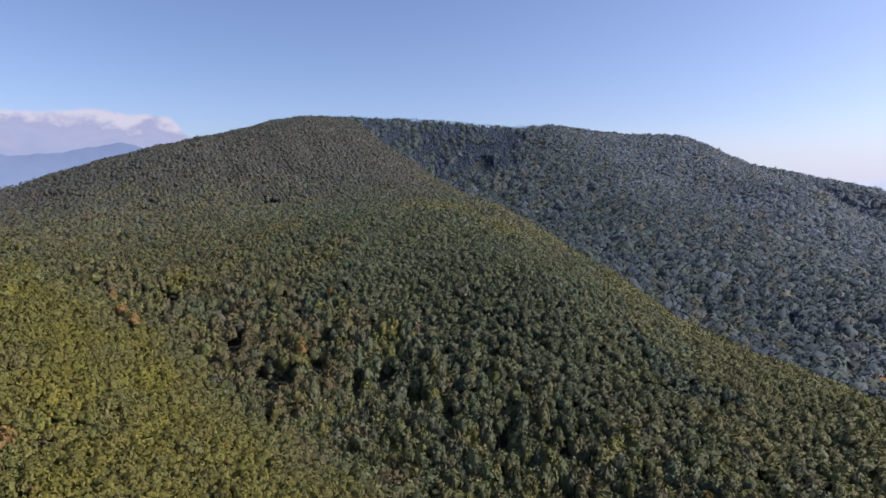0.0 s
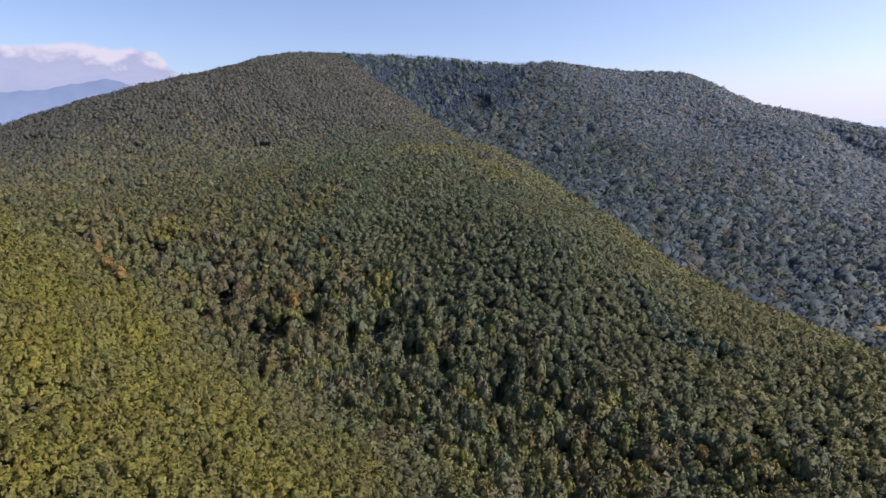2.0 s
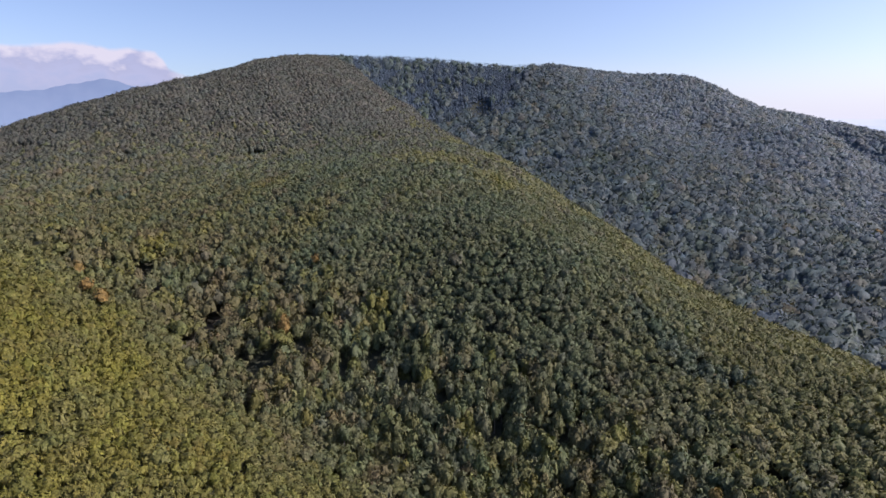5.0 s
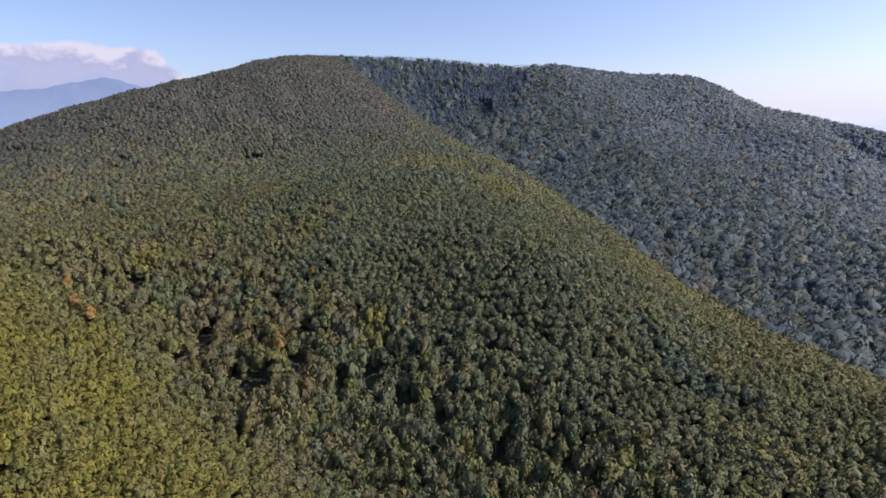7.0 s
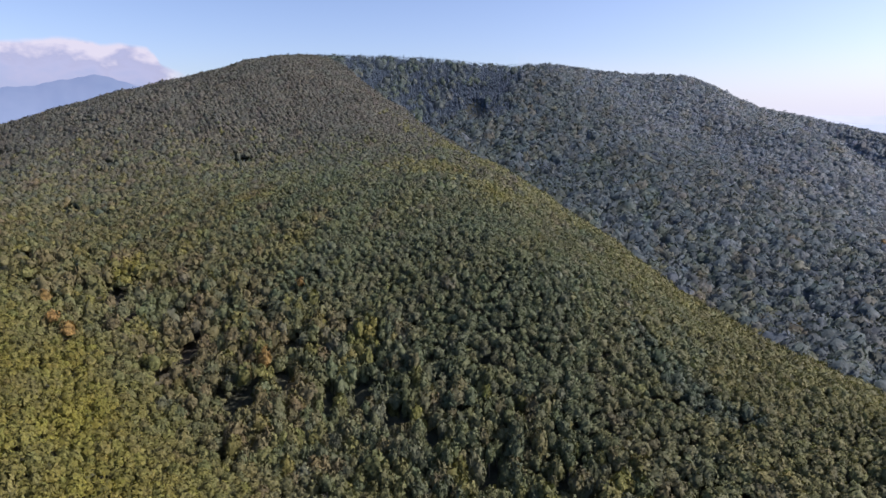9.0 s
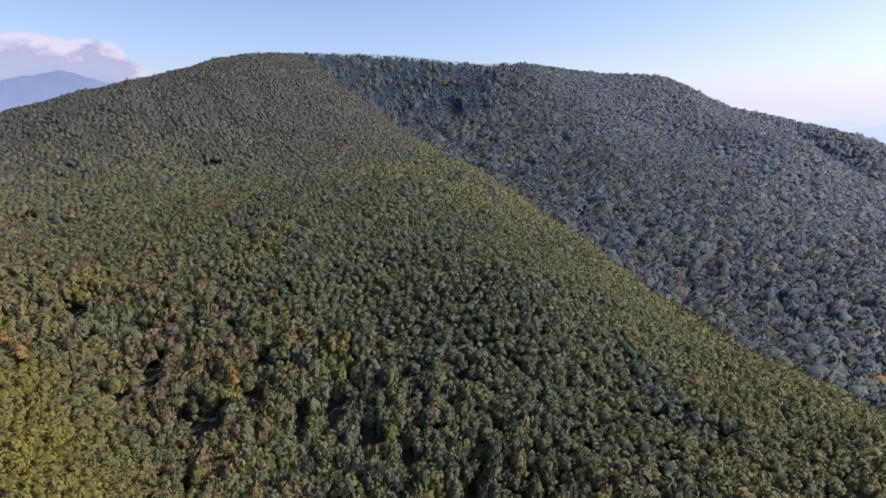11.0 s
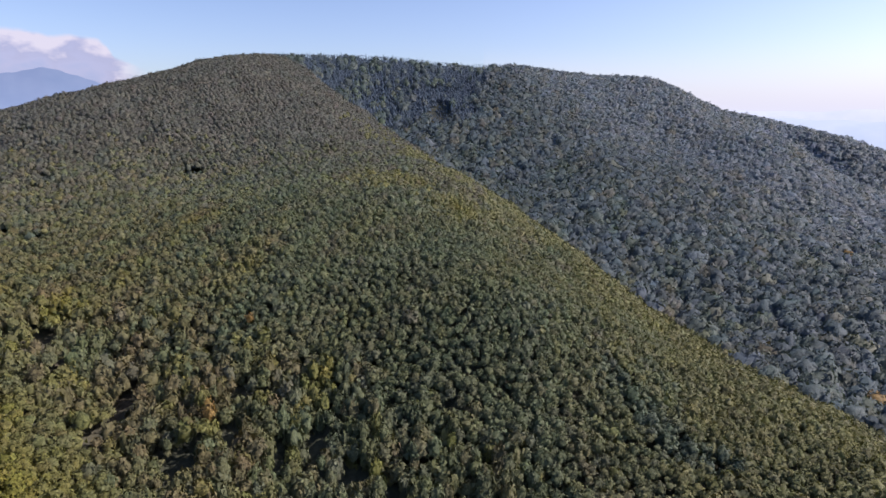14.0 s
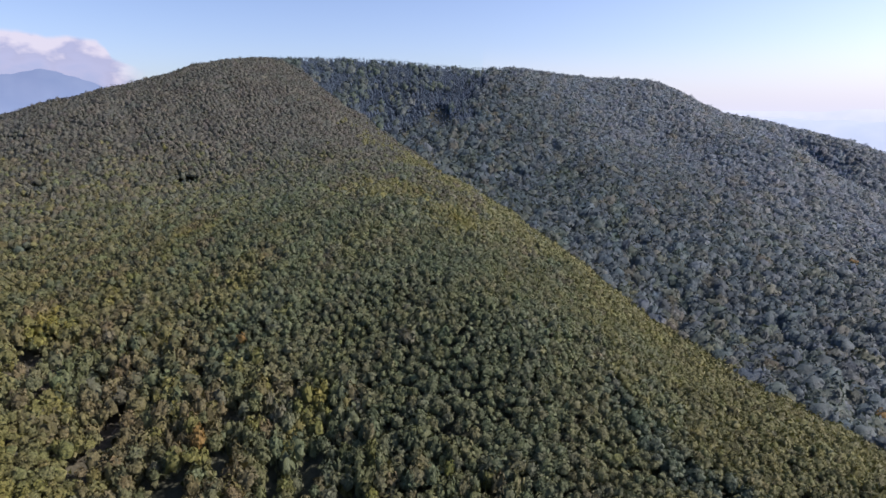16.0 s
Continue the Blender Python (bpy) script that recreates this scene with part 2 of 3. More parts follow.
stretch = n.new("ShaderNodeMapping")
stretch.inputs["Scale"].default_value = (1.0, 1.0, 1.9)
l.new(place, stretch.inputs["Vector"])
puffs = noise_node(n, l, stretch.outputs[0], 0.0052, 7, 0.52).outputs["Fac"]
wisps = noise_node(n, l, stretch.outputs[0], 0.0016, 4).outputs["Fac"]
along = calc("MULTIPLY", calc("ADD", sep.outputs["X"], 800), 1 / 2000)
bumps = [(-800, 40), (-325, 46), (-221, 53), (-117, 60), (5, 74), (91, 88), (196, 88), (282, 74), (334, 50), (386, 60), (456, 72), (543, 60), (612, 44), (654, 6), (690, -50), (840, -120)]
crown_line = ramp_node(n, l, along, [((x + 800) / 2000, ((v + 150) / 240,) * 3) for x, v in bumps]).outputs["Color"]
crown_line = calc("ADD", calc("MULTIPLY", crown_line, 240), -150)
crown_line = calc("ADD", crown_line, calc("MULTIPLY", calc("SUBTRACT", puffs, 0.5), 54))
under = calc("SUBTRACT", crown_line, sep.outputs["Z"])
top_edge = ease(under, -12, 26)
right_edge = calc("SUBTRACT", 1.0, ease(calc("ADD", sep.outputs["X"], calc("MULTIPLY", wisps, 160)), 760, 1000))
cover = calc("MULTIPLY", top_edge, right_edge)
cover = calc("MULTIPLY", cover, 0.85)
depth = calc("ADD", calc("MULTIPLY", under, 1 / 400), calc("MULTIPLY", calc("SUBTRACT", wisps, puffs), 1.7))
# lit white tops and lilac shade, both painted into the cloud's glow
shade = ramp_node(n, l, depth, [(0.0, (0.535, 0.51, 0.53)), (0.13, (0.45, 0.435, 0.49)), (0.3, (0.31, 0.32, 0.425)), (0.55, (0.325, 0.34, 0.455)), (0.95, (0.28, 0.32, 0.45))])
glow, clear, blend = n.new("ShaderNodeEmission"), n.new("ShaderNodeBsdfTransparent"), n.new("ShaderNodeMixShader")
l.new(shade.outputs["Color"], glow.inputs["Color"])
l.new(cover, blend.inputs[0])
l.new(clear.outputs[0], blend.inputs[1])
l.new(glow.outputs[0], blend.inputs[2])
l.new(blend.outputs[0], n["Material Output"].inputs["Surface"])

rows = [(x, -0.00008 * x * x, z) for z in (-450, -150, 150, 450) for x in range(-2400, 1601, 200)]
c = 21
q = (np.arange(3)[:, None] * c + np.arange(c - 1)[None]).ravel()
cloud = new("backdrop_cloud", mesh_from("backdrop_cloud", np.array(rows), np.r_[np.c_[q, q + 1, q + c + 1], np.c_[q, q + c + 1, q + c]], True, None, CLOUD))
b = radians(-32.6)
cloud.matrix_world = pose(5400 * math.sin(b), 5400 * math.cos(b), 722, 0, 0, 32.6) @ Matrix.Scale(1.14, 4)
tagged(cloud, "low bank of white cumulus cloud over the hills", "cloud", kind="structure")


# added glowing sheet that stands in for haze above the horizon
HAZE, n, l, p = nodes_of("haze_glow_sheet")
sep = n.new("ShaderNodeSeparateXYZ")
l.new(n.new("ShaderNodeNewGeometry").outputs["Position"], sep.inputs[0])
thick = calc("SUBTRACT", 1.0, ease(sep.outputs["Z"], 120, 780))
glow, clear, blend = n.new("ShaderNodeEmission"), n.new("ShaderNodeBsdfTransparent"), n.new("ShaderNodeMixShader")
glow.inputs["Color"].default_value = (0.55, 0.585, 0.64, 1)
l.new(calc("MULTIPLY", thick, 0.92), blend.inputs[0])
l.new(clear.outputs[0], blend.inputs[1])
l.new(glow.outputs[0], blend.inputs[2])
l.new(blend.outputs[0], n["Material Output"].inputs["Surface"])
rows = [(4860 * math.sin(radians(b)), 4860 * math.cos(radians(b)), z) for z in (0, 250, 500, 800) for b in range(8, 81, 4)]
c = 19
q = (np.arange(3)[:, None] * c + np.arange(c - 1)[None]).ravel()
haze = new("backdrop_haze_sheet", mesh_from("backdrop_haze_sheet", np.array(rows), np.r_[np.c_[q, q + 1, q + c + 1], np.c_[q, q + c + 1, q + c]], True, None, HAZE))
tagged(haze, "glowing sheet painted as whitish haze along the horizon", "haze", kind="structure")


# ---- trees ----
def ball(level):
    bm = bmesh.new()
    bmesh.ops.create_icosphere(bm, subdivisions=level, radius=1)
    v = np.array([x.co[:] for x in bm.verts])
    f = np.array([[x.index for x in y.verts] for y in bm.faces])
    bm.free()
    return v, f


BALLS = {k: ball(k) for k in (1, 2)}


def unit(v):
    return v / np.linalg.norm(v, axis=-1)[..., None]


def crown_shape(rng, level, clumps, lobes, clump_size=0.15, lift=0.6, cut=-0.45, ruffle=0.4, core=0.93, mixed=0.1, spread_out=0.56, lobe_size=(0.32, 0.54)):
    """A crown about one unit in radius: boughs that bulge out of one another like a cauliflower, hung with small leaf clumps."""
    d, f = BALLS[level]
    k = np.arange(lobes) + 0.5
    z = 1 - 1.45 * k / lobes
    a = 2.399963 * k + rng.uniform(0, 6.283)
    flat = np.sqrt((1 - z * z).clip(0, 1))
    aim = unit(np.c_[flat * np.cos(a), flat * np.sin(a), z] + rng.normal(0, 0.2, (lobes, 3)))
    heart = aim * (spread_out * rng.uniform(0.78, 1.12, lobes))[:, None]
    size = rng.uniform(*lobe_size, lobes)

    def skin(u):
        b = u @ heart.T
        disc = b * b - (heart ** 2).sum(1) + size ** 2
        far = np.where(disc > 0, b + np.sqrt(disc.clip(0)), 0)
        best = far.argmax(axis=1)
        r = far.max(axis=1)
        inner = r < 0.52
        v = u * np.where(inner, 0.52, r)[:, None]
        n = np.where(inner[:, None], u, unit(v - heart[best] + 1e-9))
        return v, n

    body, body_n = skin(d)
    body = body * (1 + rng.normal(0, 0.03, (len(d), 1)))
    f = f[d[f].mean(axis=1)[:, 2] > cut]
    used = np.unique(f)
    back = np.zeros(len(d), int)
    back[used] = np.arange(len(used))
    body, body_n, f = body[used], body_n[used], back[f]
    u = rng.normal(size=(clumps, 3))
    u[:, 2] = np.where(u[:, 2] < -0.3, -u[:, 2], u[:, 2])
    u = unit(u)
    at, at_n = skin(u)
    at = at * rng.uniform(0.96, 1.08, (clumps, 1))
    out = unit(at_n + rng.normal(0, 0.3, (clumps, 3)))
    side = unit(np.cross(out, rng.normal(size=(clumps, 3))))
    up = np.cross(out, side)
    s = (clump_size * rng.uniform(0.55, 1.45, clumps))[:, None]
    w = s * rng.uniform(0.7, 1.2, (clumps, 1))
    leaf = np.stack([at - side * s, at + side * s * 0.9 - up * w * 0.5, at + up * w + out * s * 0.4], 1).reshape(-1, 3)
    i = len(body) + 3 * np.arange(clumps)
    verts = np.r_[body * core, leaf]
    tris = np.r_[f, np.c_[i, i + 1, i + 2]]
    soft = at_n + rng.normal(0, ruffle, (clumps, 3))
    lean = unit(np.r_[body_n, np.repeat(soft, 3, axis=0)] + (0, 0, lift))
    vary = np.r_[np.ones((len(body), 3)), np.repeat(rng.normal(1, mixed, (clumps, 1)).clip(0.7, 1.35) * rng.normal(1, mixed * 0.3, (clumps, 3)), 3, axis=0)]
    return verts, tris, lean, vary


def conifer_shape(rng, tiers, sides):
    """A spire of drooping, ragged whorls of boughs, one unit in radius and from -1 to 1 in height."""
    verts, tris, lean = [], [], []
    for k in range(tiers):
        t = k / (tiers - 1)
        z, r = -0.85 + 1.6 * t, 1.0 * (1 - t) ** 0.85 + 0.1
        base, twist = len(verts), rng.uniform(0, 6.283)
        verts.append((0, 0, z + 0.42 * (1 - 0.5 * t)))
        lean.append((0, 0, 1))
        for j in range(sides):
            a = twist + 6.283 * j / sides
            rr = r * (rng.uniform(0.85, 1.1) if j % 2 else rng.uniform(0.66, 0.82))
            verts.append((rr * math.cos(a), rr * math.sin(a), z - 0.12 * rr))
            lean.append((math.cos(a), math.sin(a), 0.55))
        tris += [(base, base + 1 + j, base + 1 + (j + 1) % sides) for j in range(sides)]
    return np.array(verts), np.array(tris), unit(np.array(lean, float)), np.repeat(rng.normal(1, 0.12, (len(verts), 1)).clip(0.7, 1.3), 3, axis=1)


def stem_shape(rng, sides, limbs):
    """A tapered, slightly bent trunk one unit high with limbs that fork from it."""
    verts, tris = [], []

    def tube(path, radii, sides):
        base = len(verts)
        for (x, y, z), r in zip(path, radii):
            for k in range(sides):
                a = 2 * math.pi * k / sides
                verts.append((x + r * math.cos(a), y + r * math.sin(a), z))
        for j in range(len(path) - 1):
            for k in range(sides):
                p0, p1 = base + j * sides + k, base + j * sides + (k + 1) % sides
                tris.extend([(p0, p1, p1 + sides), (p0, p1 + sides, p0 + sides)])

    bx, by = rng.normal(0, 0.02, 2)
    tube([(0, 0, -0.05), (bx * 0.5, by * 0.5, 0.25), (bx, by, 0.55), (bx * 1.5, by * 1.5, 0.85)], [0.026, 0.019, 0.015, 0.006], sides)
    for k in range(limbs):
        a, z = rng.uniform(0, 6.283), rng.uniform(0.4, 0.65)
        reach = rng.uniform(0.12, 0.2)
        tube([(bx, by, z), (bx + reach * 0.5 * math.cos(a), by + reach * 0.5 * math.sin(a), z + 0.08), (bx + reach * math.cos(a), by + reach * math.sin(a), z + 0.2)], [0.009, 0.007, 0.003], 3)
    return np.array(verts), np.array(tris)


rng = np.random.default_rng(7)


def spread(x0, x1, y0, y1, step):
    """Trees at jittered, staggered places."""
    xs, ys = np.meshgrid(np.arange(x0, x1, step), np.arange(y0, y1, step * 0.87))
    xs = xs + (np.arange(len(ys)) % 2)[:, None] * step / 2
    return (xs + rng.normal(0, step * 0.19, xs.shape)).ravel(), (ys + rng.normal(0, step * 0.19, ys.shape)).ravel()


def patchy(x, y, size, seed):
    """Soft random patches, about -1 to 1."""
    v = 0
    r = np.random.default_rng(seed)
    for k in range(6):
        a, s, o = r.uniform(0, 6.283), size * r.uniform(0.6, 1.7), r.uniform(0, 6.283)
        v = v + np.sin((x * math.cos(a) + y * math.sin(a)) / s * 6.283 + o)
    return v / 3


def seg_distance(x, y, line):
    best = np.full(x.shape, 1e9)
    for (ax, ay, _), (bx, by, _) in zip(line[:-1], line[1:]):
        t = np.clip(((x - ax) * (bx - ax) + (y - ay) * (by - ay)) / ((bx - ax) ** 2 + (by - ay) ** 2), 0, 1)
        best = np.minimum(best, np.hypot(x - ax - t * (bx - ax), y - ay - t * (by - ay)))
    return best


def beyond_valley(x, y):
    """True on the far side of the valley."""
    vy = np.array([1340, 1285] + [v[1] for v in VALLEY])[::-1]
    vx = np.array([-252, -190] + [v[0] for v in VALLEY])[::-1]
    return x > np.interp(y, vy, vx)


ridge_x, ridge_y = [v[0] for v in SUMMIT_RIDGE], [v[1] for v in SUMMIT_RIDGE]
side_y, side_x = [v[1] for v in LEFT_SHOULDER[:0:-1]], [v[0] for v in LEFT_SHOULDER[:0:-1]]


def in_front(x, y):
    """True on the slopes that face the flight: before the crest and inside the left shoulder."""
    return ((y < np.interp(x, ridge_x, ridge_y) + 40) | (seg_distance(x, y, SUMMIT_RIDGE) < 48)) & (x > np.interp(y, side_y, side_x) - 170) & (np.abs(x) < (y + 60) * 1.07) & (y > 120)


def across(x, y):
    return beyond_valley(x, y) & (y < 1700) & (y > 240)


def under_flight(x, y):
    return (np.abs(x - 5) < 125) & (y > -75) & (y < 200)


def round_flight(x, y):
    return (np.abs(x - 5) < 330) & (y > -290) & (y < 420)


def spur_depth(x, y):
    """How far a place lies inside the edge of the sunny spur."""
    return np.where(x < -20, np.interp(x, (-480, -260, -229, -169, -144, -123, -96, -60, -20), (445, 418, 402, 384, 359, 337, 314, 291, 262)) - y, -200)


def on_spur(x, y):
    return spur_depth(x, y) > 0


GULLY_LINE = sorted(GULLY)


def low_ground(x, y):
    """The moist foot of the face, along the gully, where the trees stand tall and uneven."""
    return (seg_distance(x, y, GULLY_LINE) < 62) | (y < 340)


CLEARING = (85, 1194, 22, 54)           # low young conifers, added to stand for the clearing's dark shade


def cleared(x, y, margin=0.0):
    return ((x - CLEARING[0]) / (CLEARING[2] + margin)) ** 2 + ((y - CLEARING[1]) / (CLEARING[3] + margin)) ** 2 < 1


def conifer_ground(x, y):
    """The conifer plantation that fills the head of the valley up to the crest."""
    shore = 155 + 0.8 * (y - 1250).clip(0, 200) + 22 * patchy(x, y, 60, 12)
    return across(x, y) & (y > np.where((x > 45) & (x < 108), 1190, np.where(x < 45, 1142, 1112)) + 8 * patchy(x, y, 40, 31)) & (x < shore) | cleared(x, y)


woods = []
for step, test in ((5.2, lambda x, y: in_front(x, y) & on_spur(x, y)),
                   (6.7, lambda x, y: in_front(x, y) & ~across(x, y) & ~on_spur(x, y) & low_ground(x, y)),
                   (5.3, lambda x, y: in_front(x, y) & ~across(x, y) & ~on_spur(x, y) & ~low_ground(x, y) & (np.hypot(x, y - 40) < 640)),
                   (6.3, lambda x, y: in_front(x, y) & ~across(x, y) & ~on_spur(x, y) & ~low_ground(x, y) & (np.hypot(x, y - 40) >= 640)),
                   (7.9, lambda x, y: in_front(x, y) & across(x, y) & ~conifer_ground(x, y)),
                   (7.0, lambda x, y: in_front(x, y) & conifer_ground(x, y)),
                   (7.4, lambda x, y: ~in_front(x, y) & under_flight(x, y)),
                   (10.5, lambda x, y: ~in_front(x, y) & ~under_flight(x, y) & round_flight(x, y)),
                   (25.0, lambda x, y: ~in_front(x, y) & ~under_flight(x, y) & ~round_flight(x, y))):
    x, y = spread(-1000, 1150, -300, 1620, step)
    ok = test(x, y)
    woods.append(np.c_[x[ok], y[ok], np.full(ok.sum(), step)])
tx, ty, gap = np.concatenate(woods).T
low = across(tx, ty) & in_front(tx, ty) & ~conifer_ground(tx, ty) & (rng.random(len(tx)) < 0.3 * (1 - (seg_distance(tx, ty, VALLEY) - 60) / 330).clip(0, 1))
tx, ty, gap = tx[~low], ty[~low], gap[~low]   # fewer and larger trees low on the far slope

# dark openings in the canopy, along the gully and on the face: centre and half widths
GAPS = [(-149, 400, 6, 19), (-106, 360, 8, 7), (-209, 438, 9, 7), (-235, 454, 5, 9), (-154, 367, 3.5, 12), (-101, 319, 6, 5), (-85, 407, 4.5, 10), (-83, 377, 5, 11),
        (-59, 373, 5.5, 10), (-41, 377, 5, 12), (-17, 360, 10, 8), (4, 351, 7.5, 6), (35, 324, 5, 8), (-20, 309, 5, 6), (53, 357, 5, 4), (-348, 609, 11, 9),
        (-132, 460, 4, 5), (73, 320, 5, 5), (-221, 409, 5, 6), (-46, 280, 3.5, 6), (168, 284, 7, 5), (159, 270, 5, 5), (168, 258, 6, 5), (193, 271, 6, 4), (-308, 592, 6, 5), (-289, 459, 6, 5)]
PINES = [(-460, 852, 15, 9), (-237, 792, 14, 11), (-375, 738, 8, 9), (-532, 780, 12, 9), (-348, 612, 13, 8), (-308, 595, 10, 8)]   # dark groups among the broadleaf trees
HOLLOW = [(140, 412, 0), (150, 385, 0), (160, 355, 0), (178, 350, 0)]   # a dip in the flank with lower, darker green trees


def in_grove(x, y, uneven=0.0):
    return np.any([((x - cx) / rx) ** 2 + ((y - cy) / ry) ** 2 < 1 + uneven for cx, cy, rx, ry in PINES], axis=0)


def opened(x, y, margin=0.0):
    inside = np.zeros(x.shape, bool)
    for cx, cy, rx, ry in GAPS:
        inside |= ((x - cx) / (rx + margin)) ** 2 + ((y - cy + 0.1 * ry) / (1.15 * ry + margin)) ** 2 < 1 + 0.25 * patchy(x, y, 9, 6)
    return inside


open_sky = opened(tx, ty)
tx, ty, gap = tx[~open_sky], ty[~open_sky], gap[~open_sky]
far_side, seen = across(tx, ty), in_front(tx, ty)
reach = np.hypot(tx, ty - 40)
count = len(tx)
veer = reach + rng.normal(0, 45, count)   # blurs the change from one wood to the next

ragged = rng.normal(0, 1, count)
gully = seg_distance(tx, ty, GULLY_LINE)
valley = seg_distance(tx, ty, VALLEY)
draw = far_side & (seg_distance(tx, ty, [(742, 1170, 0), (760, 1105, 0), (775, 1040, 0)]) + 7 * ragged < 42)
conifer = conifer_ground(tx + 5 * ragged, ty + 5 * ragged)
spur = on_spur(tx + 3 * ragged + 4 * patchy(tx, ty, 45, 15), ty + 3 * ragged)
in_gully = (gully + 6 * ragged < 50) & ~far_side & ~spur
ravine = in_gully & (tx + 12 * ragged > -115) & (tx + 8 * ragged < 85)   # tall slender trees crowd the bottom of the gully

# species, each with its leaf colour; far-slope and needle tones have haze painted in
SPECIES = {
    "dark_green": (0.069, 0.097, 0.055), "mid_green": (0.094, 0.112, 0.050), "olive": (0.122, 0.120, 0.041), "yellow_green": (0.156, 0.146, 0.022),
    "bronze": (0.128, 0.104, 0.050), "rust": (0.20, 0.128, 0.038), "grey_green": (0.104, 0.116, 0.086), "needle": (0.045, 0.070, 0.098), "hazed_green": (0.126, 0.166, 0.212), "blue_green": (0.048, 0.077, 0.096)}
HAZE_GREY = np.array((0.078, 0.077, 0.073))   # haze over the upper woods, painted in as a dull leaf tone
KINDS = list(SPECIES)
base = np.array([SPECIES[k] for k in KINDS])
p1, p2 = patchy(tx, ty, 90, 1), patchy(tx, ty, 260, 2)
flank = (valley + 14 * ragged + 22 * patchy(tx, ty, 70, 13) < 90 + 0.28 * (620 - ty).clip(0, 400)) & ~far_side & (ty + 60 * ragged < 1010)
heart = np.exp(-((tx - 40) / 150) ** 2 - ((ty - 450) / 130) ** 2)
GOLDEN = [(-110, 512, 10), (-221, 467, 10), (-201, 466, 8), (-434, 784, 14), (-170, 602, 16)]   # small stands already turning yellow
chance = np.zeros((count, 10))
chance[:] = (0.18, 0.34, 0.30, 0.04, 0.10, 0, 0.1, 0, 0, 0)
inside = (spur_depth(tx, ty) / 62).clip(0, 1) * spur
chance[spur] = (0.04, 0.24, 0.48, 0.14, 0.08, 0, 0.02, 0, 0, 0)
chance[spur] += inside[spur][:, None] * np.array((-0.04, -0.22, -0.14, 0.55, -0.07, 0, -0.02, 0, 0, 0))
# olive woods of the flank, brightened in colour to stand for sun on them
chance[flank] = (0.0, 0.18, 0.72, 0.06, 0.01, 0, 0.03, 0, 0, 0)
chance[in_gully] = (0.22, 0.34, 0.14, 0.16, 0.09, 0, 0.05, 0, 0, 0)
chance[in_gully & (tx < -110)] = (0.18, 0.24, 0.18, 0.10, 0.22, 0, 0.08, 0, 0, 0)
edge = (np.abs(spur_depth(tx, ty) + 14 + 5 * ragged) < 16) & (tx > -280)
chance[edge] = (0.08, 0.24, 0.28, 0.12, 0.22, 0, 0.06, 0, 0, 0)
chance[(np.hypot((tx - 35) / 2, ty - 255) + 6 * ragged < 44) & ~far_side & ~spur] = (0.12, 0.30, 0.22, 0.16, 0.17, 0, 0.03, 0, 0, 0)
chance[(np.hypot((tx - 115) / 2, ty - 244) + 6 * ragged < 32) & ~far_side & ~spur] = (0.04, 0.26, 0.34, 0.18, 0.15, 0, 0.03, 0, 0, 0)
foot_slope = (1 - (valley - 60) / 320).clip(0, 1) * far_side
# haze growing with distance, painted as a leaf-colour shift up the far slope
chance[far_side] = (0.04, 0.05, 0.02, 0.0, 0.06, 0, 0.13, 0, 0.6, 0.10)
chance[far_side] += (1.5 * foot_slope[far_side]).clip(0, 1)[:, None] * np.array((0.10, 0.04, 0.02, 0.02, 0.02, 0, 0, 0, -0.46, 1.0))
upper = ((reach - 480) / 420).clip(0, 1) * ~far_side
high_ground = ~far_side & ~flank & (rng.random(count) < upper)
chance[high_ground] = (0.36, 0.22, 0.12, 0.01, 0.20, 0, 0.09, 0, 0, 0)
western = ~far_side & ~spur & ~flank & (rng.random(count) < ((-tx / ty - 0.12) / 0.3).clip(0, 0.9) * (1 - 0.8 * upper))
chance[western] = (0.05, 0.15, 0.42, 0.10, 0.25, 0, 0.03, 0, 0, 0)
# brighter olive and yellow mix paints in a sunlit band of the crest
sunny = np.minimum(np.hypot((tx - 2) / 1.3, ty - 719), np.hypot(tx - 69, ty - 653)) + 9 * ragged < 36
chance[sunny] = (0, 0.18, 0.68, 0.14, 0, 0, 0, 0, 0, 0)
chance[np.hypot((tx + 420) / 1.4, ty - 674) < 10] = (0, 0, 0.1, 0, 0.9, 0, 0, 0, 0, 0)
grove = in_grove(tx, ty, 0.2 * ragged)
chance[grove] = (0.3, 0, 0, 0, 0, 0, 0.05, 0.65, 0, 0)
for cx, cy, size in GOLDEN:
    chance[np.hypot(tx - cx, (ty - cy) / 1.3) + 2 * ragged < size] = (0, 0.05, 0.4, 0.4, 0.15, 0, 0, 0, 0, 0)
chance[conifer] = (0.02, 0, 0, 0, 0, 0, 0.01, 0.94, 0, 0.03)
# pale bluish leaf tones stand for haze and skylight in this side valley
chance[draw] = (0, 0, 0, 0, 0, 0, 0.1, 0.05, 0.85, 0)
chance[far_side & (np.hypot((tx - 640) / 1.4, ty - 948) + 6 * ragged < 14)] = (0, 0, 0.1, 0, 0.35, 0, 0.2, 0, 0.35, 0)
heart += 1.3 * np.exp(-((tx + 60) / 150) ** 2 - ((ty - 680) / 150) ** 2) * ~sunny
chance[:, 0] += 0.45 * heart * ~far_side * ~spur
p3, p4 = patchy(tx, ty, 48, 3), patchy(tx, ty, 30, 4)
chance[:, 3] *= np.exp(1.1 * p3)
chance[:, 4] *= np.exp(1.6 * p4 + 0.6 * p2)
chance[:, 0] *= np.exp(-1.2 * p1)
chance[:, 6] *= np.exp(1.2 * p4)
chance /= chance.sum(axis=1)[:, None]
young = cleared(tx, ty)
chance[young] = (0, 0, 0, 0, 0, 0, 0, 1, 0, 0)
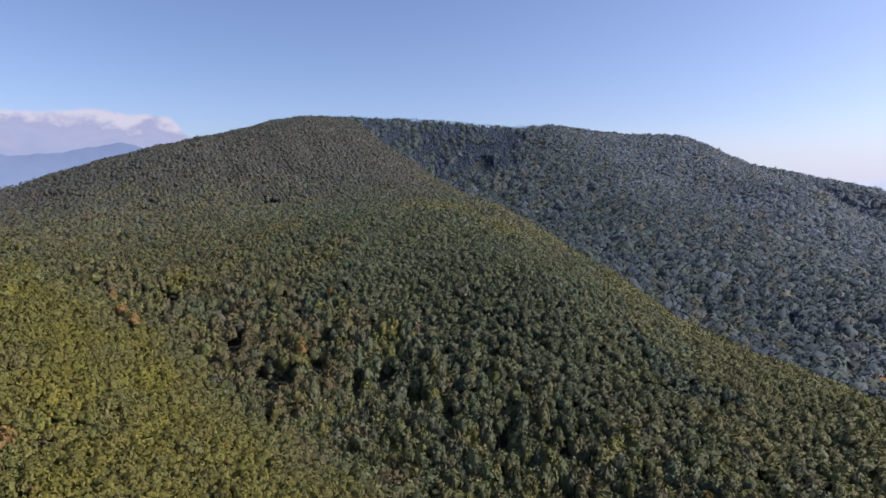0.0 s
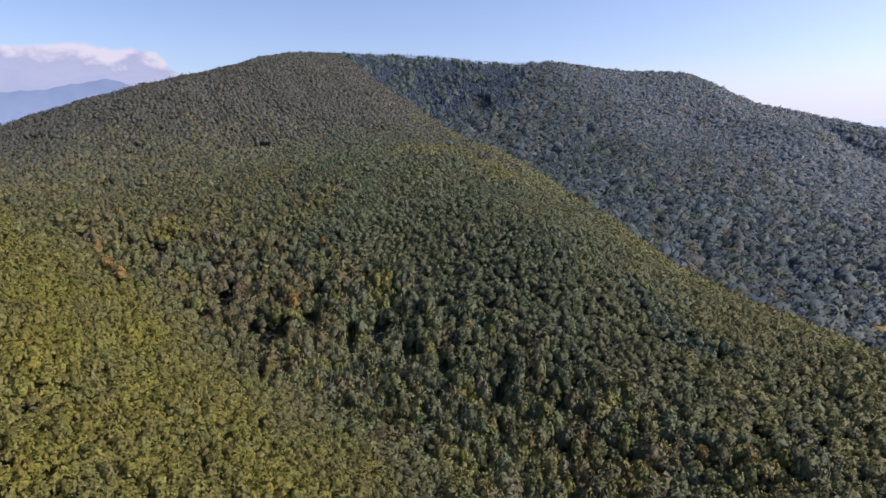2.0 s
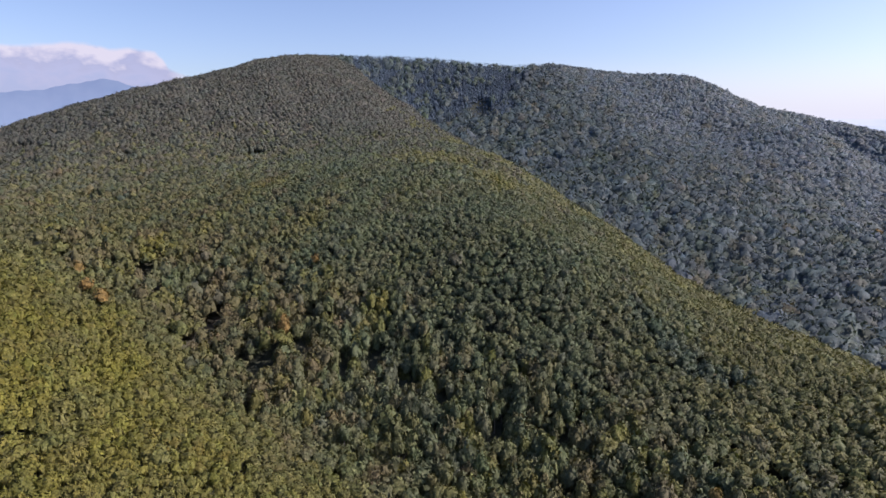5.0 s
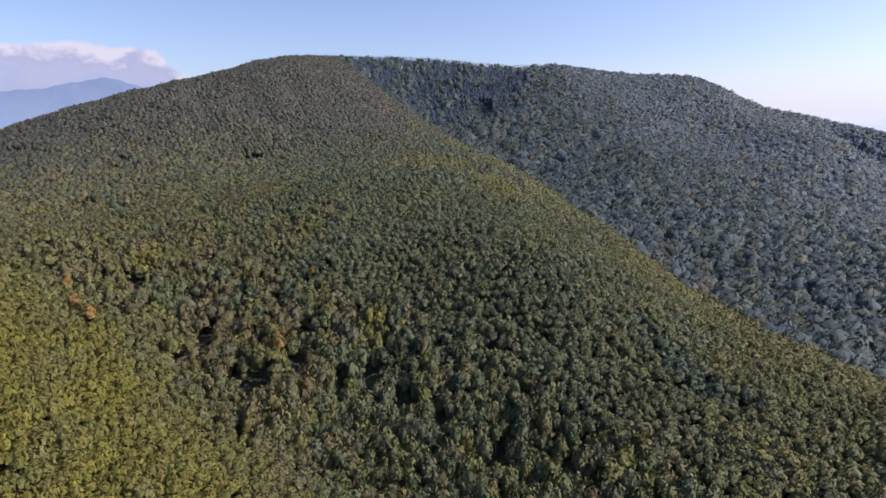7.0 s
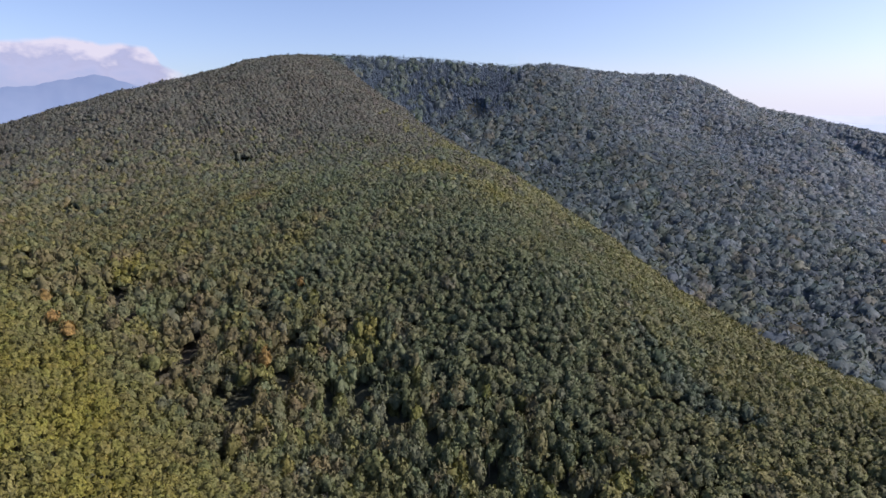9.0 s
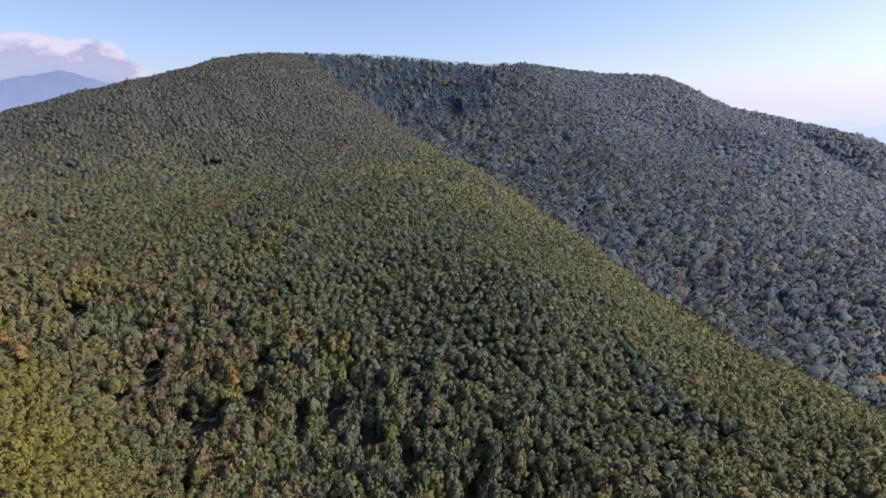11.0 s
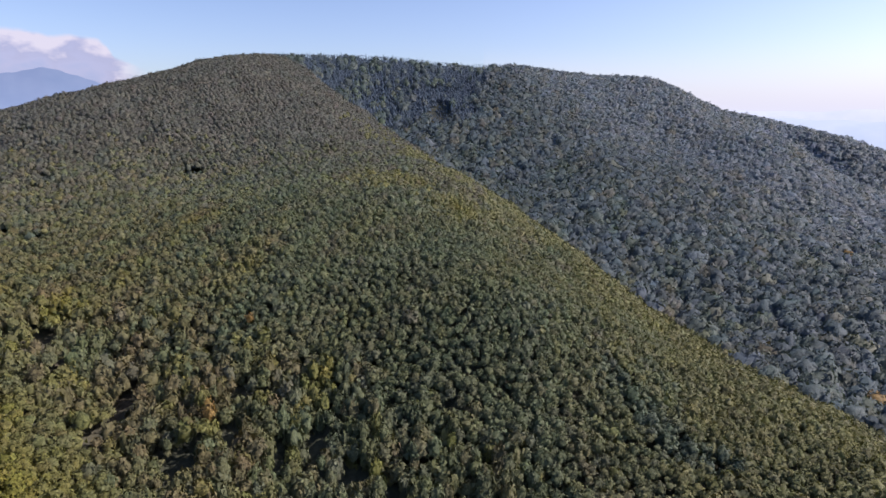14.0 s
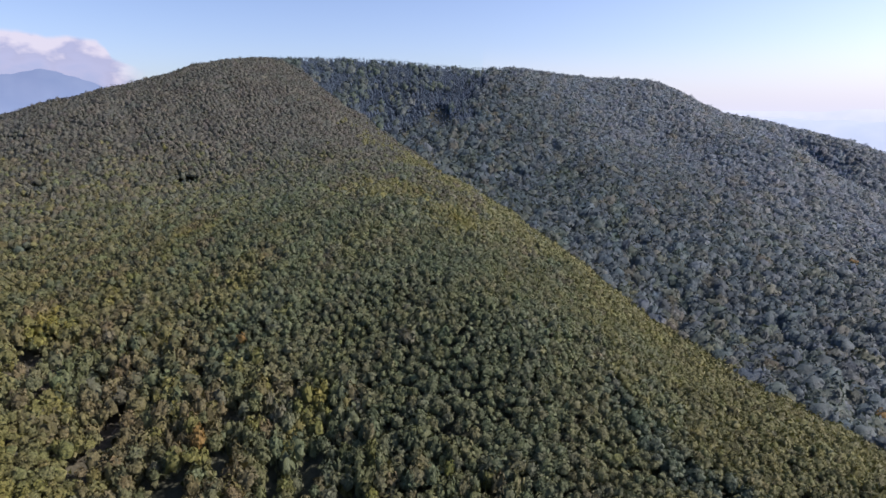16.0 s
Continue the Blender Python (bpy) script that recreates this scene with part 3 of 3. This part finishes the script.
hollow = seg_distance(tx, ty, HOLLOW) + 2 * ragged < 9.5
chance[hollow] = (0.75, 0, 0, 0, 0, 0, 0.25, 0, 0, 0)
kind = (rng.random((count, 1)) > chance.cumsum(axis=1)).sum(axis=1).clip(0, 9)
RUST = [(-98, 384), (-236, 399), (-166, 207), (514, 674), (-93, 451), (133, 272), (150, 263), (358, 450), (-219, 381), (-207, 376)]
for cx, cy in RUST:
    kind[np.argmin(np.hypot(tx - cx, ty - cy))] = 5
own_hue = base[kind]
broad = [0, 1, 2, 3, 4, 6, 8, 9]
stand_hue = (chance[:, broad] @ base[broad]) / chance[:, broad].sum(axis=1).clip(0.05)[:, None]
# distance haze put into the colour: upper woods fade towards grey
stand_hue += (0.75 * upper * high_ground)[:, None] * (HAZE_GREY - stand_hue)
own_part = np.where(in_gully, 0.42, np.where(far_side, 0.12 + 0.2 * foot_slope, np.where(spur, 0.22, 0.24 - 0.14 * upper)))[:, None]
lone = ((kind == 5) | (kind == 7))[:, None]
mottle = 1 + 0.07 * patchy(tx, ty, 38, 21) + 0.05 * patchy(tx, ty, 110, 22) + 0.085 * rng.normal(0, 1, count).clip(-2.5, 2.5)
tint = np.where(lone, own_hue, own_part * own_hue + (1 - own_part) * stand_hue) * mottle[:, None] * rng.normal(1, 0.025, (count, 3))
tint[(kind == 5) & (reach < 270) & (tx > 100)] *= (0.8, 0.95, 0.9)   # still half green

room = gap.clip(0, 12)
needle = kind == 7
radius = room * (1 + 0.65 * foot_slope) * np.exp(rng.normal(-0.44, 0.2, count)).clip(0.42, 1.0) * (1 + 0.12 * patchy(tx, ty, 55, 9)) * np.where(ravine, 1.02, np.where(in_gully, 1.06, np.where(far_side, 1.12, 1.0))) * np.where(needle, 0.85, np.where((kind == 5) & ~far_side & (tx < 100), 1.2, 1.0))
high = radius * np.where(needle, rng.uniform(2.9, 3.9, count), np.where(ravine, rng.uniform(1.6, 2.5, count), np.where(in_gully, rng.uniform(1.3, 2.0, count), np.where(far_side, rng.uniform(0.85, 1.1, count) + 0.3 * foot_slope, rng.uniform(1.1, 1.5, count)))))
# conifers on the sun side of the clearing are raised to shade it
top = canopy(tx, ty) + (rng.normal(0, 0.9, count) + 1.0 * patchy(tx, ty, 34, 8)) * (1 - 0.65 * upper) * np.where(far_side, 0.6, np.where(flank, 0.65, 1)) + (radius - 0.62 * room) * 0.9 + np.where(in_gully, rng.normal(1.2, 2.2, count), 0) + 1.6 * upper * patchy(tx, ty, 62, 23) + np.where((tx > 105) & (tx < 140) & (np.abs(ty - 1190) < 65) & needle, 4.0, 0) + np.where(needle, rng.normal(1.5, 1, count) * np.where(~far_side, 0.4, np.where(ty < 1320, 2.4, 1)), np.where((kind == 5) & ~far_side, np.where(tx < 100, 5.0, 1.5), 0)) - np.where(hollow, rng.uniform(-1, 7, count), 0) - np.where(young, 12.0, 0) - np.where(grove, rng.uniform(1, 8, count), 0) - 0.8
foot = canopy(tx, ty) - CANOPY
middle = top - high * 0.95
turn = rng.uniform(0, 6.283, count)


def forest(name, label, which, shapes):
    """One joined wood of many trees, each turned, stretched and tinted on its own."""
    which = np.flatnonzero(which)
    pick = rng.integers(0, len(shapes), len(which))
    vs, fs, ns, cs, base_i = [], [], [], [], 0
    for k, (v, f, u, vary) in enumerate(shapes):
        i = which[pick == k]
        if not len(i):
            continue
        c, d = np.cos(turn[i])[:, None], np.sin(turn[i])[:, None]
        out = np.empty((len(i), len(v), 3))
        out[:, :, 0] = (v[:, 0] * c - v[:, 1] * d) * radius[i][:, None] + tx[i][:, None]
        out[:, :, 1] = (v[:, 0] * d + v[:, 1] * c) * radius[i][:, None] + ty[i][:, None]
        out[:, :, 2] = v[:, 2] * high[i][:, None] + middle[i][:, None]
        vs.append(out.reshape(-1, 3))
        fs.append((f[None] + (base_i + len(v) * np.arange(len(i)))[:, None, None]).reshape(-1, 3))
        m = np.empty(out.shape)
        m[:, :, 0], m[:, :, 1], m[:, :, 2] = u[:, 0] * c - u[:, 1] * d, u[:, 0] * d + u[:, 1] * c, u[:, 2][None] + 0 * d
        ns.append(unit(m).reshape(-1, 3))
        cs.append((tint[i][:, None] * vary[None]).reshape(-1, 3))
        base_i += len(i) * len(v)
    ob = new(name, mesh_from(name, np.concatenate(vs), np.concatenate(fs), True, np.concatenate(cs), LEAF, np.concatenate(ns)))
    return tagged(ob, label, "forest", kind="stuff")


def shapes(seed, many, level, clumps, lobes, size=0.15, **more):
    r = np.random.default_rng(seed)
    return [crown_shape(r, level, clumps, lobes, size, **more) for _ in range(many)]


own = seen & ((reach < np.where(spur, 192, 222)) | (in_gully & (reach < 315))) & (ty > 165) & ~needle
near = seen & ~own & (veer < 380) & ~needle
mid = seen & ~own & ~near & (veer < 620) & ~needle
far = seen & ~own & ~near & (veer >= 620) & ~needle
hidden = ~seen & ~needle
below = hidden & under_flight(tx, ty)
beside = hidden & ~below & round_flight(tx, ty)
low_slope = (near | mid | far) & far_side & (veer < 800)
forest("forest_near", "mixed green and bronze broadleaf woods along the gully", near & ~spur & ~far_side, shapes(11, 16, 1, 115, 10, 0.18, lift=0.6, ruffle=0.3, mixed=0.07))
forest("forest_spur", "yellowing broadleaf woods on the sunny spur", near & spur, shapes(18, 16, 1, 110, 10, 0.18, lift=0.6, ruffle=0.26, mixed=0.06))
forest("forest_face", "dense olive-green broadleaf woods on the mountain face", mid & ~far_side, shapes(12, 16, 1, 50, 8, 0.2, cut=-0.2, lift=0.45, ruffle=0.26, core=0.96, mixed=0.06))
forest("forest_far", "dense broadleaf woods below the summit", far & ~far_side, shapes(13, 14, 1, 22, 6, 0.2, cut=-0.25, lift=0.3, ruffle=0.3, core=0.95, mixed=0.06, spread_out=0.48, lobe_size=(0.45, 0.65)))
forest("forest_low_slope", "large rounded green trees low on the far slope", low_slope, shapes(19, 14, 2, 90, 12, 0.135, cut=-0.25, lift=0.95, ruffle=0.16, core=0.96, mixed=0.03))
forest("forest_far_valley", "broadleaf woods across the valley, haze painted into leaf colour", far & far_side & ~low_slope, shapes(14, 16, 1, 36, 7, 0.2, cut=-0.25, lift=1.0, ruffle=0.18, core=0.97, mixed=0.04, spread_out=0.46, lobe_size=(0.45, 0.65)))
r = np.random.default_rng(15)
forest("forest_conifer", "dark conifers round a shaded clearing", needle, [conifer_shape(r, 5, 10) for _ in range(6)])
forest("forest_back", "broadleaf woods on the mountain's other slopes", hidden & ~below & ~beside, shapes(16, 8, 1, 6, 6, 0.25, cut=-0.3))
forest("forest_beside", "broadleaf woods on the slopes beside the flight", beside, shapes(24, 10, 1, 40, 9, 0.22, cut=-0.3, ruffle=0.3))
forest("forest_below", "mixed broadleaf woods in the valley under the flight", below, shapes(17, 10, 1, 90, 10, 0.18, cut=-0.3, ruffle=0.3))

# leafy sheet for lower branches and young growth, added to lighten dark gaps
ux, uy = np.arange(-640, 1050, 4.5), np.arange(120, 1460, 4.5)
ax, ay = np.meshgrid(ux, uy)
ax, ay = ax + rng.normal(0, 1.2, ax.shape), ay + rng.normal(0, 1.2, ay.shape)
az = canopy(ax, ay) - np.where(conifer_ground(ax, ay), 14.0, np.where(across(ax, ay), 4.2 + 3.0 * (1 - (seg_distance(ax, ay, VALLEY) - 60) / 260).clip(0, 1), 5.4)) + rng.normal(0, 1.5, ax.shape)
cell = 24.0
cells = np.zeros((90, 90, 4))
np.add.at(cells, (((tx + 1000) // cell).astype(int).clip(0, 89), ((ty + 130) // cell).astype(int).clip(0, 89)), np.c_[tint, np.ones(count)])
hue = cells[((ax + 1000) // cell).astype(int).clip(0, 89), ((ay + 130) // cell).astype(int).clip(0, 89)]
hue = (hue[..., :3] / hue[..., 3:].clip(1)).reshape(-1, 3) * (1 + 0.16 * rng.normal(0, 1, (ax.size, 1)).clip(-2, 2))
shown = in_front(ax, ay) & (across(ax, ay) | (np.hypot(ax, ay - 40) > 470)) & (seg_distance(ax, ay, HOLLOW) > 8) & ~opened(ax, ay, 2.0) & ~cleared(ax, ay, 4.0) & ~in_grove(ax, ay)
w = len(ux)
quad = (np.arange(len(uy) - 1)[:, None] * w + np.arange(w - 1)[None]).ravel()
tris = np.r_[np.c_[quad, quad + 1, quad + w + 1], np.c_[quad, quad + w + 1, quad + w]]
tris = tris[shown.ravel()[tris].all(axis=1)]
used = np.unique(tris)
back = np.zeros(ax.size, int)
back[used] = np.arange(len(used))
under = new("understory", mesh_from("understory", np.c_[ax.ravel(), ay.ravel(), az.ravel()][used], back[tris], True, hue[used], LEAF))
tagged(under, "leafy sheet for young growth, added to lighten canopy gaps", "understory", kind="stuff")

# young trees, added to fill and lighten the gaps between the nearer crowns
ux, uy = spread(-480, 420, 165, 560, 5.6)
ok = in_front(ux, uy) & ~across(ux, uy) & (np.hypot(ux, uy - 40) < 500) & ~opened(ux, uy, 1.0)
ux, uy = ux[ok], uy[ok]
main = count
tx, ty = np.r_[tx, ux], np.r_[ty, uy]
hue = cells[((ux + 1000) // cell).astype(int).clip(0, 89), ((uy + 130) // cell).astype(int).clip(0, 89)]
tint = np.r_[tint, hue[:, :3] / hue[:, 3:].clip(1) * (1 + 0.08 * rng.normal(0, 1, (len(ux), 1)).clip(-2, 2))]
radius = np.r_[radius, rng.uniform(2.2, 3.1, len(ux))]
high = np.r_[high, rng.uniform(2.6, 3.6, len(ux))]
middle = np.r_[middle, canopy(ux, uy) - rng.uniform(2.0, 3.8, len(ux)) - np.where(seg_distance(ux, uy, GULLY_LINE) < 50, 4.6, 2.3)]
turn = np.r_[turn, rng.uniform(0, 6.283, len(ux))]
forest("forest_young", "young broadleaf trees between the taller crowns", np.arange(len(tx)) >= main, shapes(23, 10, 1, 16, 7, 0.2, cut=0.0, ruffle=0.26))

# single trees nearest to the flight
GROVE = {
    "dark_green": ("dark_green_tree", "dark green broadleaf tree with dense rounded crown"), "mid_green": ("green_tree", "green broadleaf tree in closed forest"),
    "olive": ("olive_green_tree", "olive-green broadleaf tree turning in early autumn"), "yellow_green": ("yellowing_tree", "yellow-green broadleaf tree on the sunny spur"),
    "bronze": ("bronze_tree", "bronze-brown broadleaf tree in autumn leaf"), "rust": ("orange_tree", "bright orange autumn tree among green ones"),
    "grey_green": ("grey_green_tree", "grey-green broadleaf tree in the gully"), "hazed_green": ("hazed_green_tree", "broadleaf tree in closed forest, haze tint painted in")}
crowns = [mesh_from("crown", v, f, True, vary, LEAF_OWN, u) for v, f, u, vary in shapes(21, 16, 1, 150, 11, 0.165, lift=0.6, ruffle=0.28, mixed=0.07)]
r = np.random.default_rng(5)
stems = [mesh_from("trunk", *stem_shape(r, 6, 4), True, None, BARK) for _ in range(4)]
for i in np.flatnonzero(own):
    name, label = GROVE[KINDS[kind[i]]]
    tree = new(name)
    tree.matrix_world = Matrix.Translation((tx[i], ty[i], foot[i]))
    tagged(tree, label, "tree", name.replace("_", " ") + "s of the near wood")
    trunk = new("trunk", stems[i % 4])
    trunk.parent = tree
    tall = top[i] - foot[i]
    trunk.matrix_basis = Matrix.LocRotScale((0, 0, 0), Euler((0, 0, turn[i])), (tall, tall, tall * 0.95))
    crown = new("crown", crowns[i % 16])
    crown.parent = tree
    crown.matrix_basis = Matrix.LocRotScale((0, 0, middle[i] - foot[i]), Euler((0, 0, turn[i])), (radius[i], radius[i], high[i]))
    crown.color = (*tint[i], 1)

# one slender birch whose pale trunk shows beside an opening
x, y = -46.0, 286.0
z = float(canopy(x, y))
birch = new("birch_tree")
birch.matrix_world = Matrix.Translation((x, y, z - CANOPY))
tagged(birch, "slender birch with a bare pale trunk beside dark gap", "tree")
trunk = new("trunk", mesh_from("trunk", *stem_shape(np.random.default_rng(31), 7, 5), True, None, PALE_BARK))
trunk.parent = birch
trunk.matrix_basis = Matrix.LocRotScale((0, 0, 0), Euler((0, 0, 0.6)), (19, 19, 21))
crown = new("crown", crowns[3])
crown.parent = birch
crown.matrix_basis = Matrix.LocRotScale((0.4, 0.6, 17.6), Euler((0, 0, 1.1)), (1.9, 1.9, 3.4))
crown.color = (*SPECIES["mid_green"], 1)
